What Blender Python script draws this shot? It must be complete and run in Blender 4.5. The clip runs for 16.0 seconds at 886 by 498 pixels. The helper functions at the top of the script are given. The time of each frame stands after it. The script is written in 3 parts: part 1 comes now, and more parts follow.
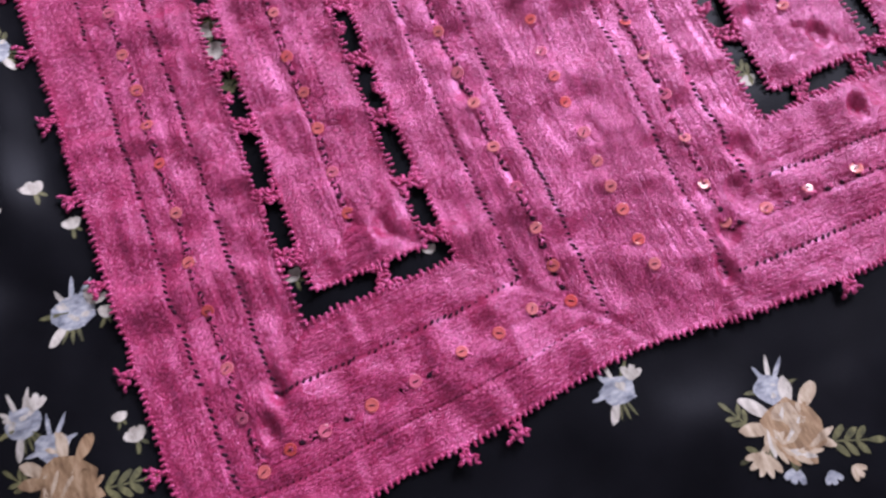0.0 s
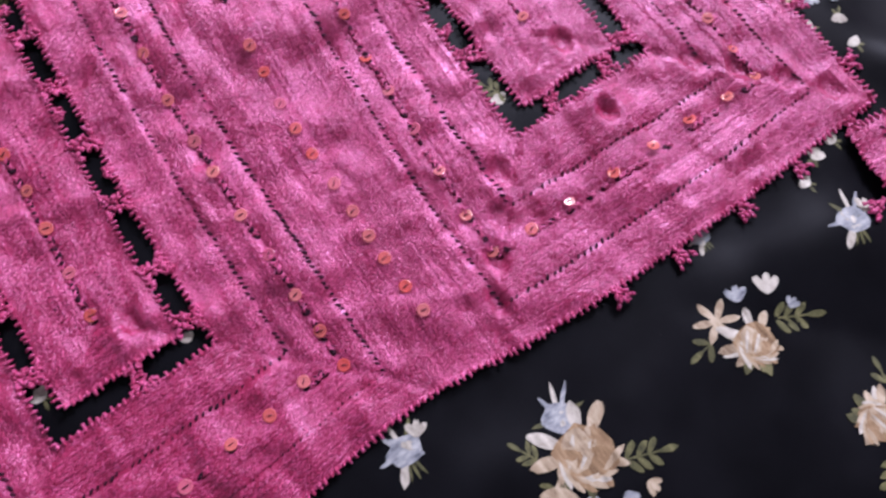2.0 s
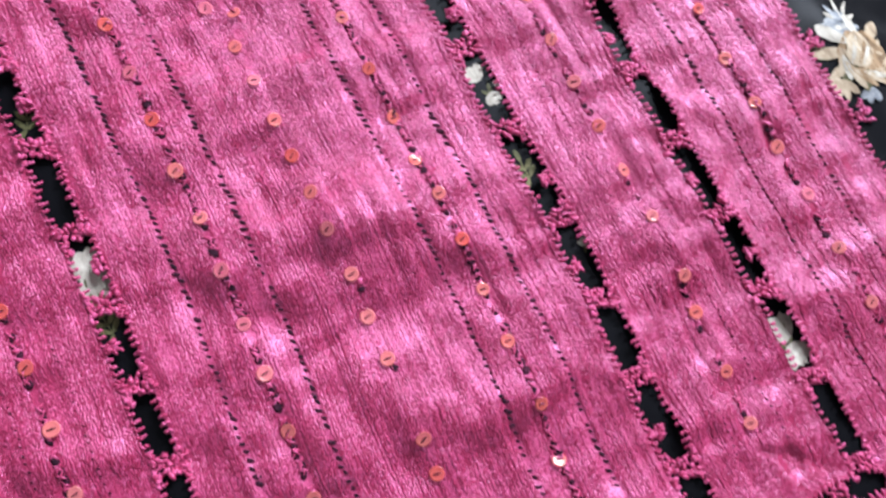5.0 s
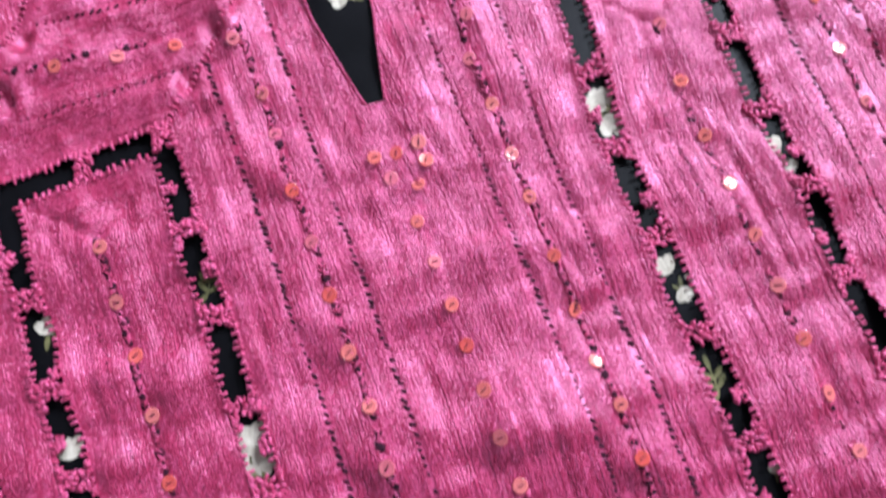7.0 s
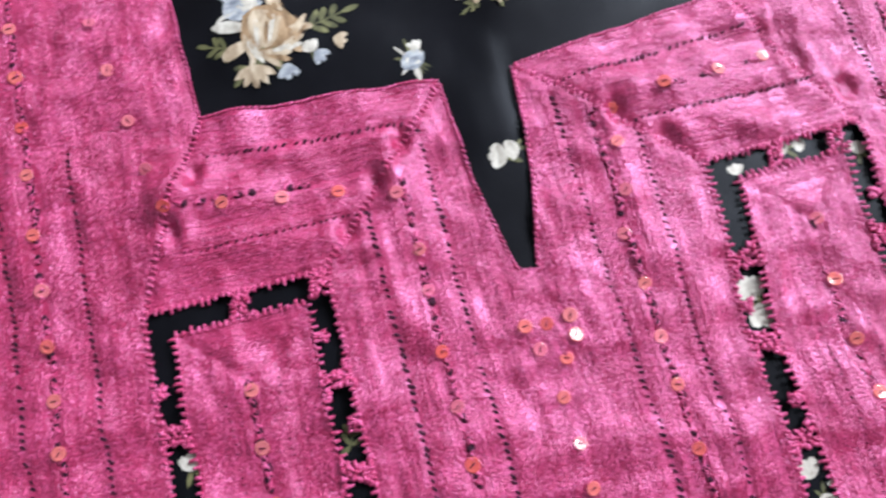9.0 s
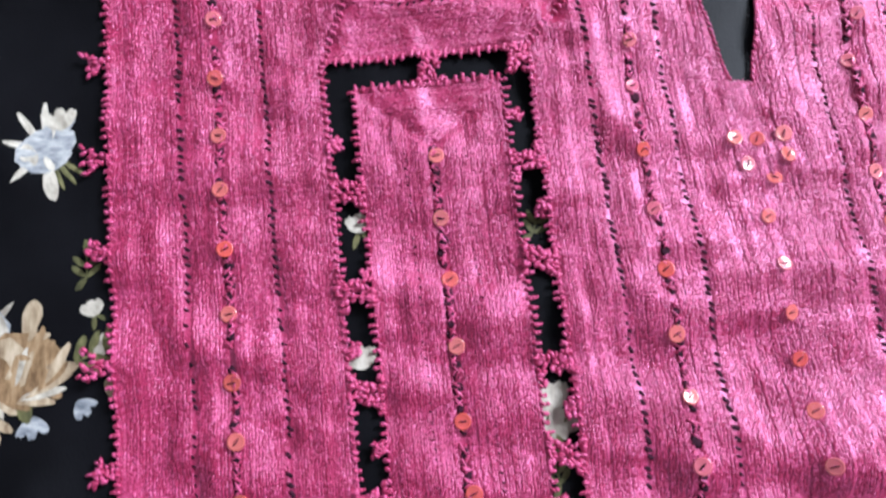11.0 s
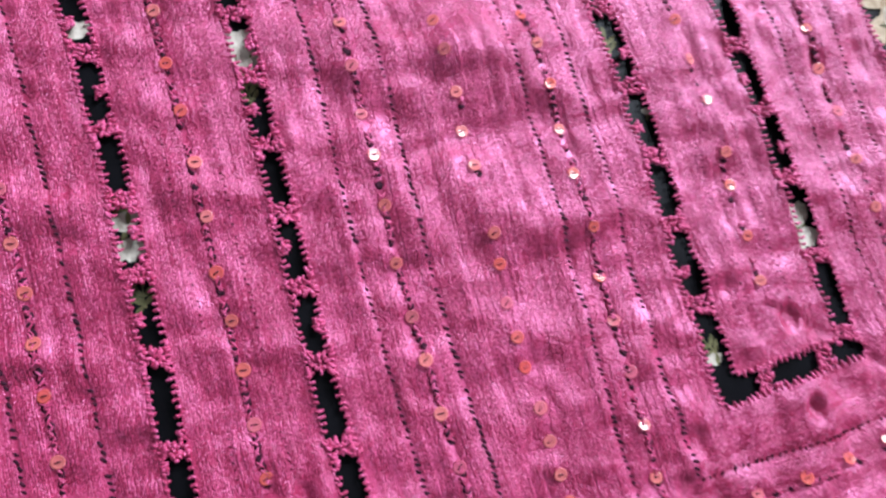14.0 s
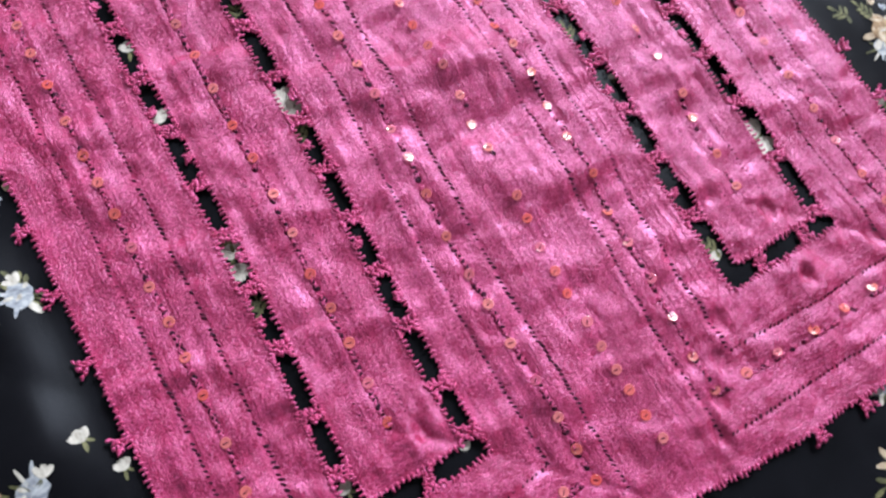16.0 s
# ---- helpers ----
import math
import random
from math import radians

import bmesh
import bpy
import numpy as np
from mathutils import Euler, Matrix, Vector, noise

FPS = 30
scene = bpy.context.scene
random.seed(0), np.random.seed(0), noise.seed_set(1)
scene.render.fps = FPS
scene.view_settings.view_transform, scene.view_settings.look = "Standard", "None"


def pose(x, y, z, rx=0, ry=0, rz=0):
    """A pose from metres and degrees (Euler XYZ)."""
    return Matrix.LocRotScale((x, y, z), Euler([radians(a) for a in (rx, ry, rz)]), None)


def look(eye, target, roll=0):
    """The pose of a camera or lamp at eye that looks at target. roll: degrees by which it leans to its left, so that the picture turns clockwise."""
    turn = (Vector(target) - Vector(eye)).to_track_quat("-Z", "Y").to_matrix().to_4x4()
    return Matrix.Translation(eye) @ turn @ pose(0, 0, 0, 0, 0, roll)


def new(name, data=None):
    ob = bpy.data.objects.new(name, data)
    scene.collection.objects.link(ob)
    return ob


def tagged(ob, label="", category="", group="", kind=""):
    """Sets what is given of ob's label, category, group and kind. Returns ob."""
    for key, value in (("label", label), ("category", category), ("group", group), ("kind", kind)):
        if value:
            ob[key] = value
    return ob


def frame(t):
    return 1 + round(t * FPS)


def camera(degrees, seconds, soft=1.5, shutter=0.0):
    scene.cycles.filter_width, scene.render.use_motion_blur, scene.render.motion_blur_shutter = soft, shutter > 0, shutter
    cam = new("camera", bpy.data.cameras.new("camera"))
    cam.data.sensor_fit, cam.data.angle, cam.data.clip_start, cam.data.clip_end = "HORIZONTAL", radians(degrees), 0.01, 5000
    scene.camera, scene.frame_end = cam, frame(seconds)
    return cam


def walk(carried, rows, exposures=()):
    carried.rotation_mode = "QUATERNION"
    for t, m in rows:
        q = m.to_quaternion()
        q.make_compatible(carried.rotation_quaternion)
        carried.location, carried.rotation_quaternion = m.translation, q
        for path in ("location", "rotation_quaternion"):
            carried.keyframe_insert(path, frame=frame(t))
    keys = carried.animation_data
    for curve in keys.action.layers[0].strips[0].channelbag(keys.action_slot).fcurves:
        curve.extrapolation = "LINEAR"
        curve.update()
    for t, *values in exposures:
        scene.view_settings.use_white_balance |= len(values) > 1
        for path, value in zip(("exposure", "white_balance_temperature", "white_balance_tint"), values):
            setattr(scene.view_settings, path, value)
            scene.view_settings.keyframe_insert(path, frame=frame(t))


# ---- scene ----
cam = camera(64.6, 16.0, soft=2.5, shutter=0.4)
PATH = [
    (0, (0.0260, 0.0259, 0.3022), (0.2198, 0.4922, -1.6329), -1.1),
    (0.5, (0.0473, 0.0236, 0.2959), (0.2629, 0.4644, -1.6429), -0.3),
    (1, (0.0687, 0.0209, 0.2933), (0.3343, 0.4409, -1.6440), 3.1),
    (1.5, (0.0886, 0.0168, 0.2919), (0.3842, 0.4193, -1.6447), 4.3),
    (2, (0.1082, 0.0142, 0.2928), (0.4540, 0.3969, -1.6395), 7.4),
    (2.5, (0.1225, 0.0204, 0.2950), (0.5009, 0.3868, -1.6343), 10.3),
    (3, (0.1246, 0.0520, 0.2882), (0.5139, 0.3857, -1.6450), 16.1),
    (3.5, (0.1275, 0.1035, 0.2825), (0.5397, 0.3912, -1.6534), 24.4),
    (4, (0.1269, 0.1465, 0.2717), (0.5323, 0.4314, -1.6659), 24.8),
    (4.2, (0.1316, 0.1631, 0.2715), (0.5302, 0.4392, -1.6688), 25.2),
    (6.3, (0.1291, 0.2772, 0.2565), (0.3824, 0.5238, -1.7120), 24.7),
    (6.5, (0.1223, 0.2770, 0.2565), (0.3048, 0.5370, -1.7181), 13.5),
    (7, (0.1322, 0.3046, 0.2630), (0.2702, 0.6836, -1.6959), -0.8),
    (7.5, (0.1398, 0.3317, 0.2673), (0.2578, 0.7585, -1.6831), -4.6),
    (8, (0.1472, 0.3450, 0.2712), (0.2822, 0.8199, -1.6670), -3.4),
    (8.5, (0.1322, 0.3563, 0.2751), (0.2596, 0.8253, -1.6650), -2.2),
    (9, (0.0993, 0.3721, 0.2783), (0.2087, 0.8335, -1.6647), -1.3),
    (9.2, (0.0805, 0.3752, 0.2753), (0.1865, 0.8026, -1.6756), 0.6),
    (11.3, (0.0126, 0.3097, 0.2383), (0.1397, 0.6651, -1.7257), 13.8),
    (11.5, (0.0125, 0.2986, 0.2404), (0.1443, 0.6458, -1.7249), 14.8),
    (12, (0.0139, 0.2616, 0.2416), (0.1877, 0.5910, -1.7234), 20.9),
    (12.5, (0.0278, 0.2346, 0.2509), (0.2371, 0.5474, -1.7134), 25.0),
    (13, (0.0417, 0.2068, 0.2541), (0.3167, 0.4927, -1.7062), 31.8),
    (13.5, (0.0548, 0.1856, 0.2697), (0.3779, 0.4449, -1.6869), 36.3),
    (14, (0.0582, 0.1604, 0.2950), (0.4599, 0.4198, -1.6470), 40.2),
    (14.5, (0.0457, 0.1408, 0.3276), (0.5034, 0.4383, -1.5964), 37.5),
    (15, (0.0268, 0.1352, 0.3498), (0.4936, 0.5047, -1.5595), 30.1),
    (15.5, (0.0164, 0.1262, 0.3589), (0.4846, 0.5058, -1.5481), 25.7),
    (16, (0.0121, 0.1237, 0.3556), (0.4461, 0.5038, -1.5594), 18.7),
]
walk(cam, [(t, look(eye, target, roll)) for t, eye, target, roll in PATH], exposures=[(0, -0.25, 6500, 30), (2.2, -0.25, 6500, 30), (3.4, 0.0, 6500, 10), (16, 0.0, 6500, 10)])

# ---- light ----
world = bpy.data.worlds.new("sky")
scene.world = world
world.use_nodes = True
wn = world.node_tree.nodes
sky = wn.new("ShaderNodeTexSky")
sky.sky_type, sky.sun_disc = "NISHITA", False
sky.sun_elevation, sky.sun_rotation = radians(40), radians(200)
world.node_tree.links.new(sky.outputs[0], wn["Background"].inputs[0])
wn["Background"].inputs[1].default_value = 0.1

# area lamp in the added, unseen window; its side follows the sheen and glints
lamp_data = bpy.data.lights.new("window_light", "AREA")
lamp_data.shape, lamp_data.size, lamp_data.size_y = "RECTANGLE", 0.84, 0.84
lamp_data.energy, lamp_data.color = 115.0, (0.90, 0.94, 1.0)
window_light = new("window_light", lamp_data)
window_light.matrix_world = look((1.53, 1.15, 1.45), (0.15, 0.27, 0.0))


# ---- materials ----
def material(name):
    m = bpy.data.materials.new(name)
    m.use_nodes = True
    return m, m.node_tree.nodes, m.node_tree.links, m.node_tree.nodes["Principled BSDF"]


def ramp(nodes, stops):
    r = nodes.new("ShaderNodeValToRGB")
    r.color_ramp.elements[0].position, r.color_ramp.elements[0].color = stops[0][0], (*stops[0][1], 1)
    r.color_ramp.elements[1].position, r.color_ramp.elements[1].color = stops[-1][0], (*stops[-1][1], 1)
    for at, c in stops[1:-1]:
        r.color_ramp.elements.new(at).color = (*c, 1)
    return r


def noise_node(nodes, links, scale, detail=3.0, stretch=(1, 1, 1), rough=0.55):
    co, mp, n = nodes.new("ShaderNodeTexCoord"), nodes.new("ShaderNodeMapping"), nodes.new("ShaderNodeTexNoise")
    mp.inputs["Scale"].default_value = stretch
    n.inputs["Scale"].default_value, n.inputs["Detail"].default_value, n.inputs["Roughness"].default_value = scale, detail, rough
    links.new(co.outputs["Object"], mp.inputs[0])
    links.new(mp.outputs[0], n.inputs["Vector"])
    return n


def bump(nodes, links, source, bsdf, strength, distance):
    b = nodes.new("ShaderNodeBump")
    b.inputs["Strength"].default_value, b.inputs["Distance"].default_value = strength, distance
    links.new(source, b.inputs["Height"])
    links.new(b.outputs[0], bsdf.inputs["Normal"])


def silk(name, dark, mid, light, rough):
    """Silky floss: each strand has a tone of its own, and the colour varies over some centimetres."""
    m, nodes, links, bsdf = material(name)
    geo = nodes.new("ShaderNodeNewGeometry")
    r = ramp(nodes, [(0.0, dark), (0.5, mid), (1.0, light)])
    blotch = noise_node(nodes, links, 38.0, 3.0)
    add = nodes.new("ShaderNodeMath")
    add.operation = "MULTIPLY_ADD"
    add.inputs[1].default_value, add.inputs[2].default_value = 0.62, -0.08
    mixed = nodes.new("ShaderNodeMath")
    mixed.operation = "MULTIPLY_ADD"
    mixed.inputs[1].default_value = 0.55
    links.new(geo.outputs["Random Per Island"], add.inputs[0])
    links.new(blotch.outputs["Fac"], mixed.inputs[0])
    links.new(add.outputs[0], mixed.inputs[2])
    links.new(mixed.outputs[0], r.inputs[0])
    links.new(r.outputs[0], bsdf.inputs["Base Color"])
    fibre = noise_node(nodes, links, 1050.0, 3.0, (1, 1, 1), 0.75)
    bump(nodes, links, fibre.outputs["Fac"], bsdf, 0.4, 0.0005)
    # fine speckle in the colour too: thread tones and painted sparkle of the floss
    tone = nodes.new("ShaderNodeMath")
    tone.operation = "MULTIPLY_ADD"
    tone.inputs[1].default_value = 1.5
    shift = nodes.new("ShaderNodeMath")
    shift.operation = "SUBTRACT"
    shift.inputs[1].default_value = 0.75
    links.new(fibre.outputs["Fac"], tone.inputs[0])
    links.new(mixed.outputs[0], tone.inputs[2])
    links.new(tone.outputs[0], shift.inputs[0])
    links.new(shift.outputs[0], r.inputs[0])
    bsdf.inputs["Roughness"].default_value = rough
    bsdf.inputs["Specular IOR Level"].default_value = 0.72
    bsdf.inputs["Specular Tint"].default_value = (1.0, 0.55, 1.0, 1)
    bsdf.inputs["IOR"].default_value = 1.72
    bsdf.inputs["Metallic"].default_value = 0.0
    bsdf.inputs["Sheen Weight"].default_value = 0.10
    bsdf.inputs["Sheen Roughness"].default_value = 0.4
    bsdf.inputs["Sheen Tint"].default_value = (1.0, 0.4, 0.75, 1)
    return m


PINK = silk("pink_silk_floss", (0.25, 0.0085, 0.040), (0.38, 0.0215, 0.091), (0.58, 0.092, 0.255), 0.36)
PICOT = silk("pink_picot_thread", (0.30, 0.012, 0.055), (0.46, 0.035, 0.125), (0.65, 0.11, 0.30), 0.42)

m, nodes, links, bsdf = material("dark_plum_thread")
n = noise_node(nodes, links, 400.0)
r = ramp(nodes, [(0.3, (0.014, 0.007, 0.014)), (0.7, (0.06, 0.014, 0.036))])
links.new(n.outputs["Fac"], r.inputs[0])
links.new(r.outputs[0], bsdf.inputs["Base Color"])
bsdf.inputs["Roughness"].default_value = 0.85
bsdf.inputs["Specular IOR Level"].default_value = 0.1
PLUM = m

m, nodes, links, bsdf = material("black_cloth")
n = noise_node(nodes, links, 30.0, 4.0)
r = ramp(nodes, [(0.3, (0.0030, 0.0031, 0.0044)), (0.75, (0.0065, 0.0068, 0.0095))])
links.new(n.outputs["Fac"], r.inputs[0])
links.new(r.outputs[0], bsdf.inputs["Base Color"])
weave = noise_node(nodes, links, 1800.0, 2.0, (1, 0.35, 1))
bump(nodes, links, weave.outputs["Fac"], bsdf, 0.3, 0.0002)
bsdf.inputs["Roughness"].default_value = 0.40
bsdf.inputs["Specular IOR Level"].default_value = 0.085
bsdf.inputs["Specular Tint"].default_value = (0.80, 0.87, 1.0, 1)
CLOTH = m


def dye(name, a, b, c, scale, stretch):
    m, nodes, links, bsdf = material(name)
    n = noise_node(nodes, links, scale, 4.0, stretch, 0.65)
    r = ramp(nodes, [(0.32, a), (0.5, b), (0.68, c)])
    links.new(n.outputs["Fac"], r.inputs[0])
    links.new(r.outputs[0], bsdf.inputs["Base Color"])
    weave = noise_node(nodes, links, 1800.0, 2.0, (1, 0.35, 1))
    bump(nodes, links, weave.outputs["Fac"], bsdf, 0.3, 0.0002)
    bsdf.inputs["Roughness"].default_value = 0.7
    return m


CREAM = dye("cream_print", (0.20, 0.14, 0.09), (0.40, 0.32, 0.23), (0.56, 0.48, 0.38), 260.0, (1, 0.3, 1))
TAN = dye("tan_print", (0.10, 0.055, 0.025), (0.26, 0.165, 0.09), (0.42, 0.30, 0.19), 320.0, (1, 0.25, 1))
PALE = dye("pale_blue_print", (0.10, 0.12, 0.16), (0.28, 0.31, 0.36), (0.48, 0.51, 0.55), 300.0, (0.5, 1, 1))
WHITE = dye("white_print", (0.26, 0.24, 0.21), (0.48, 0.46, 0.42), (0.64, 0.63, 0.59), 240.0, (1, 0.5, 1))
LEAF = dye("olive_print", (0.03, 0.032, 0.012), (0.085, 0.088, 0.034), (0.19, 0.185, 0.085), 200.0, (1, 0.5, 1))

m, nodes, links, bsdf = material("copper_sequin")
info = nodes.new("ShaderNodeObjectInfo")
r = ramp(nodes, [(0.0, (0.80, 0.11, 0.10)), (0.3, (0.84, 0.19, 0.18)), (0.7, (0.86, 0.25, 0.27)), (1.0, (0.74, 0.15, 0.28))])
links.new(info.outputs["Random"], r.inputs[0])
links.new(r.outputs[0], bsdf.inputs["Base Color"])
bsdf.inputs["Roughness"].default_value = 0.16
bsdf.inputs["Metallic"].default_value = 0.0
bsdf.inputs["Alpha"].default_value = 0.60
bsdf.inputs["Coat Weight"].default_value = 0.5
bsdf.inputs["Coat Roughness"].default_value = 0.1
SEQUIN = m


def plain(name, a, b, scale, rough):
    m, nodes, links, bsdf = material(name)
    n = noise_node(nodes, links, scale, 5.0)
    r = ramp(nodes, [(0.3, a), (0.7, b)])
    links.new(n.outputs["Fac"], r.inputs[0])
    links.new(r.outputs[0], bsdf.inputs["Base Color"])
    bump(nodes, links, n.outputs["Fac"], bsdf, 0.2, 0.002)
    bsdf.inputs["Roughness"].default_value = rough
    return m


# tones of the unseen shell, set for how much light it bounces
PLASTER = plain("plaster", (0.44, 0.43, 0.42), (0.52, 0.51, 0.50), 6.0, 0.8)
FLOOR = plain("grey_floor", (0.22, 0.20, 0.18), (0.30, 0.28, 0.26), 9.0, 0.6)
FRAME = plain("white_window_paint", (0.72, 0.72, 0.70), (0.80, 0.80, 0.78), 20.0, 0.4)


# ---- building helpers ----
def mesh_object(name, verts, faces, mats, parent=None, label="", slots=None, smooth=True, kind=""):
    me = bpy.data.meshes.new(name)
    me.from_pydata([tuple(v) for v in verts], [], [tuple(f) for f in faces])
    for mt in (mats if isinstance(mats, (list, tuple)) else [mats]):
        me.materials.append(mt)
    if slots is not None:
        me.polygons.foreach_set("material_index", slots)
    me.polygons.foreach_set("use_smooth", [smooth] * len(me.polygons))
    me.update()
    ob = new(name, me)
    ob.parent = parent
    return tagged(ob, label=label, kind=kind)


class Pile:
    """Collects vertices and faces of one part."""

    def __init__(self):
        self.v, self.f, self.s, self.n = [], [], [], 0

    def add(self, verts, faces, slot=0):
        verts, faces = np.asarray(verts, float), np.asarray(faces, int)
        self.v.append(verts)
        self.f.extend((faces + self.n).tolist())
        self.s.extend([slot] * len(faces))
        self.n += len(verts)

    def done(self, name, mats, parent, label="", kind="", smooth=True):
        return mesh_object(name, np.concatenate(self.v), self.f, mats, parent, label, self.s, smooth, kind)


def box(bm, x0, x1, y0, y1, z0, z1):
    bmesh.ops.create_cube(bm, size=1, matrix=Matrix.LocRotScale(((x0 + x1) / 2, (y0 + y1) / 2, (z0 + z1) / 2), None, (x1 - x0, y1 - y0, z1 - z0)))


def boxes(name, rows, mat, parent=None, label="", kind="", category=""):
    bm = bmesh.new()
    for row in rows:
        box(bm, *row)
    me = bpy.data.meshes.new(name)
    bm.to_mesh(me)
    bm.free()
    me.materials.append(mat)
    ob = new(name, me)
    ob.parent = parent
    return tagged(ob, label=label, kind=kind, category=category)


# ---- room ----
# unseen shell, added to bounce light; the floor stands in for the cloth's support
boxes("floor", [(-1.8, 1.69, -1.8, 1.9, -0.12, -0.014)], FLOOR, None, "plain grey stand-in floor, unseen, under the spread cloth", "structure", "floor")
boxes("ceiling", [(-1.8, 1.69, -1.8, 1.9, 2.5, 2.6)], PLASTER, None, "plain plastered ceiling, unseen, added to bounce light", "structure", "ceiling")
boxes("wall_west", [(-1.9, -1.8, -1.8, 1.9, -0.12, 2.6)], PLASTER, None, "plain plastered wall, unseen, added to bounce light", "structure", "wall")
boxes("wall_south", [(-1.8, 1.69, -1.9, -1.8, -0.12, 2.6)], PLASTER, None, "plain plastered wall, unseen, added to bounce light", "structure", "wall")
boxes("wall_north", [(-1.8, 1.69, 1.9, 2.0, -0.12, 2.6)], PLASTER, None, "plain plastered wall, unseen, added to bounce light", "structure", "wall")
boxes("wall_east", [(1.55, 1.69, -1.8, 0.70, -0.014, 2.5), (1.55, 1.69, 1.60, 1.9, -0.014, 2.5),
                    (1.55, 1.69, 0.70, 1.60, -0.014, 1.00), (1.55, 1.69, 0.70, 1.60, 1.90, 2.5)],
      PLASTER, None, "plain plastered wall, unseen, added with an opening for the lamp", "structure", "wall")
# unseen frame, added round the opening that holds the area lamp
window = tagged(new("window_1"), "white painted window, unseen, added round the area lamp", "window", kind="structure")
boxes("window_frame", [(1.58, 1.64, 0.70, 0.75, 1.00, 1.90), (1.58, 1.64, 1.55, 1.60, 1.00, 1.90),
                       (1.58, 1.64, 0.75, 1.55, 1.00, 1.05), (1.58, 1.64, 0.75, 1.55, 1.85, 1.90)], FRAME, window)


# ---- shape of the lying textiles (pattern in millimetres, world in metres) ----
def smooth01(a, lo, hi):
    t = np.clip((np.asarray(a, float) - lo) / (hi - lo), 0, 1)
    return t * t * (3 - 2 * t)


def gauss(a, c, w):
    return np.exp(-((np.asarray(a, float) - c) / w) ** 2)


def lattice_noise(x, y, size, seed):
    """Smooth value noise, from -1 to 1."""
    rng = np.random.RandomState(seed)
    table = rng.rand(64, 64) * 2 - 1
    u, v = np.asarray(x, float) / size + 17.3, np.asarray(y, float) / size + 9.1
    i, j = np.floor(u).astype(int), np.floor(v).astype(int)
    fu, fv = u - i, v - j
    fu, fv = fu * fu * (3 - 2 * fu), fv * fv * (3 - 2 * fv)
    g = lambda a, b: table[a % 64, b % 64]
    return (g(i, j) * (1 - fu) + g(i + 1, j) * fu) * (1 - fv) + (g(i, j + 1) * (1 - fu) + g(i + 1, j + 1) * fu) * fv


# how far the columns of the pattern are pulled aside near the hem and near the neck, and where the pull changes
PULL_X = (-86, -49, -5, 28, 59, 102, 140, 186, 228, 261, 293, 331, 369)
PULL_HEM = (0, 0, -3, -4, -4, -4, -2, -7.5, -3, -3, -2, -1, 1)
PULL_NECK = (1, 3, 2, 1.2, 3, 3.2, 6, 3, 1.5, 3, -2, 0, 0)
PULL_FROM = (100, 100, 100, 120, 140, 170, 120, 60, 120, 120, 120, 120, 120)
PULL_TO = (270, 270, 270, 300, 330, 330, 310, 260, 260, 260, 260, 260, 260)


def warp(x, y):
    """Where a point of the sewing pattern lies on the uneven, slightly pulled textile."""
    x, y = np.asarray(x, float), np.asarray(y, float)
    low = 1 - smooth01(y, 20, 130)
    start, end = np.interp(x, PULL_X, PULL_FROM), np.interp(x, PULL_X, PULL_TO)
    t = np.clip((y - start) / (end - start), 0, 1)
    t = t * t * (3 - 2 * t)
    neck = 1 - gauss(x, 146, 24) * smooth01(y, 370, 430)
    dx = np.interp(x, PULL_X, PULL_HEM) * (1 - t) + np.interp(x, PULL_X, PULL_NECK) * t * neck + 0.5 * lattice_noise(x, y, 30, 3)
    dy = low * (7.5 * gauss(x, 115, 50) - 2.5 * gauss(x, 270, 60) - 3.5 * gauss(x, -40, 40)) + 0.5 * lattice_noise(x, y, 30, 4)
    dx = dx + smooth01(y, 375, 435) * (1 - smooth01(y, 455, 500)) * (8 * gauss(x, 230, 30) + 4 * gauss(x, 296, 22))
    return x + dx, y + dy


# soft folds: place, half widths, height
RIDGES = [(154, 258, 78, 44, 3.4), (150, 287, 62, 14, 4.4), (158, 246, 56, 14, -4.0), (108, 98, 13, 24, 2.6), (122, 70, 9, 26, -2.0), (-60, 128, 46, 11, 1.8), (158, 200, 60, 13, 2.2), (148, 150, 50, 10, 1.4),
          (30, 392, 66, 12, 1.8), (30, 350, 60, 9, 1.4), (262, 218, 40, 11, 1.6), (-50, 262, 44, 10, 1.8), (-45, 340, 44, 11, 1.5), (-50, 200, 44, 9, 1.3), (15, 486, 36, 12, 4.0), (100, 470, 12, 26, 3.2), (60, 455, 40, 8, 2.5),
          (225, 486, 38, 10, 3.6), (190, 470, 10, 28, 2.6), (250, 458, 30, 7, 2.2), (150, 350, 60, 13, 2.0), (260, 330, 60, 11, 1.7), (320, 260, 40, 11, 1.6), (330, 170, 40, 11, 1.5), (26, 180, 30, 9, 1.4), (28, 250, 30, 8, 1.3), (0, 60, 60, 11, 1.4), (60, 40, 40, 10, 1.2), (260, 84, 12, 14, 2.2), (235, 80, 9, 14, 1.6)]
PITS = [(-32, 72), (-41, 58), (84, 74), (206, 86), (196, 70), (184, 54), (172, 38), (312, 82), (326, 68), (342, 50), (356, 34), (262, 84),
        (8, 472), (20, 494), (76, 456), (92, 474), (106, 488), (212, 462), (198, 478), (300, 464), (286, 482), (268, 124), (40, 120)]
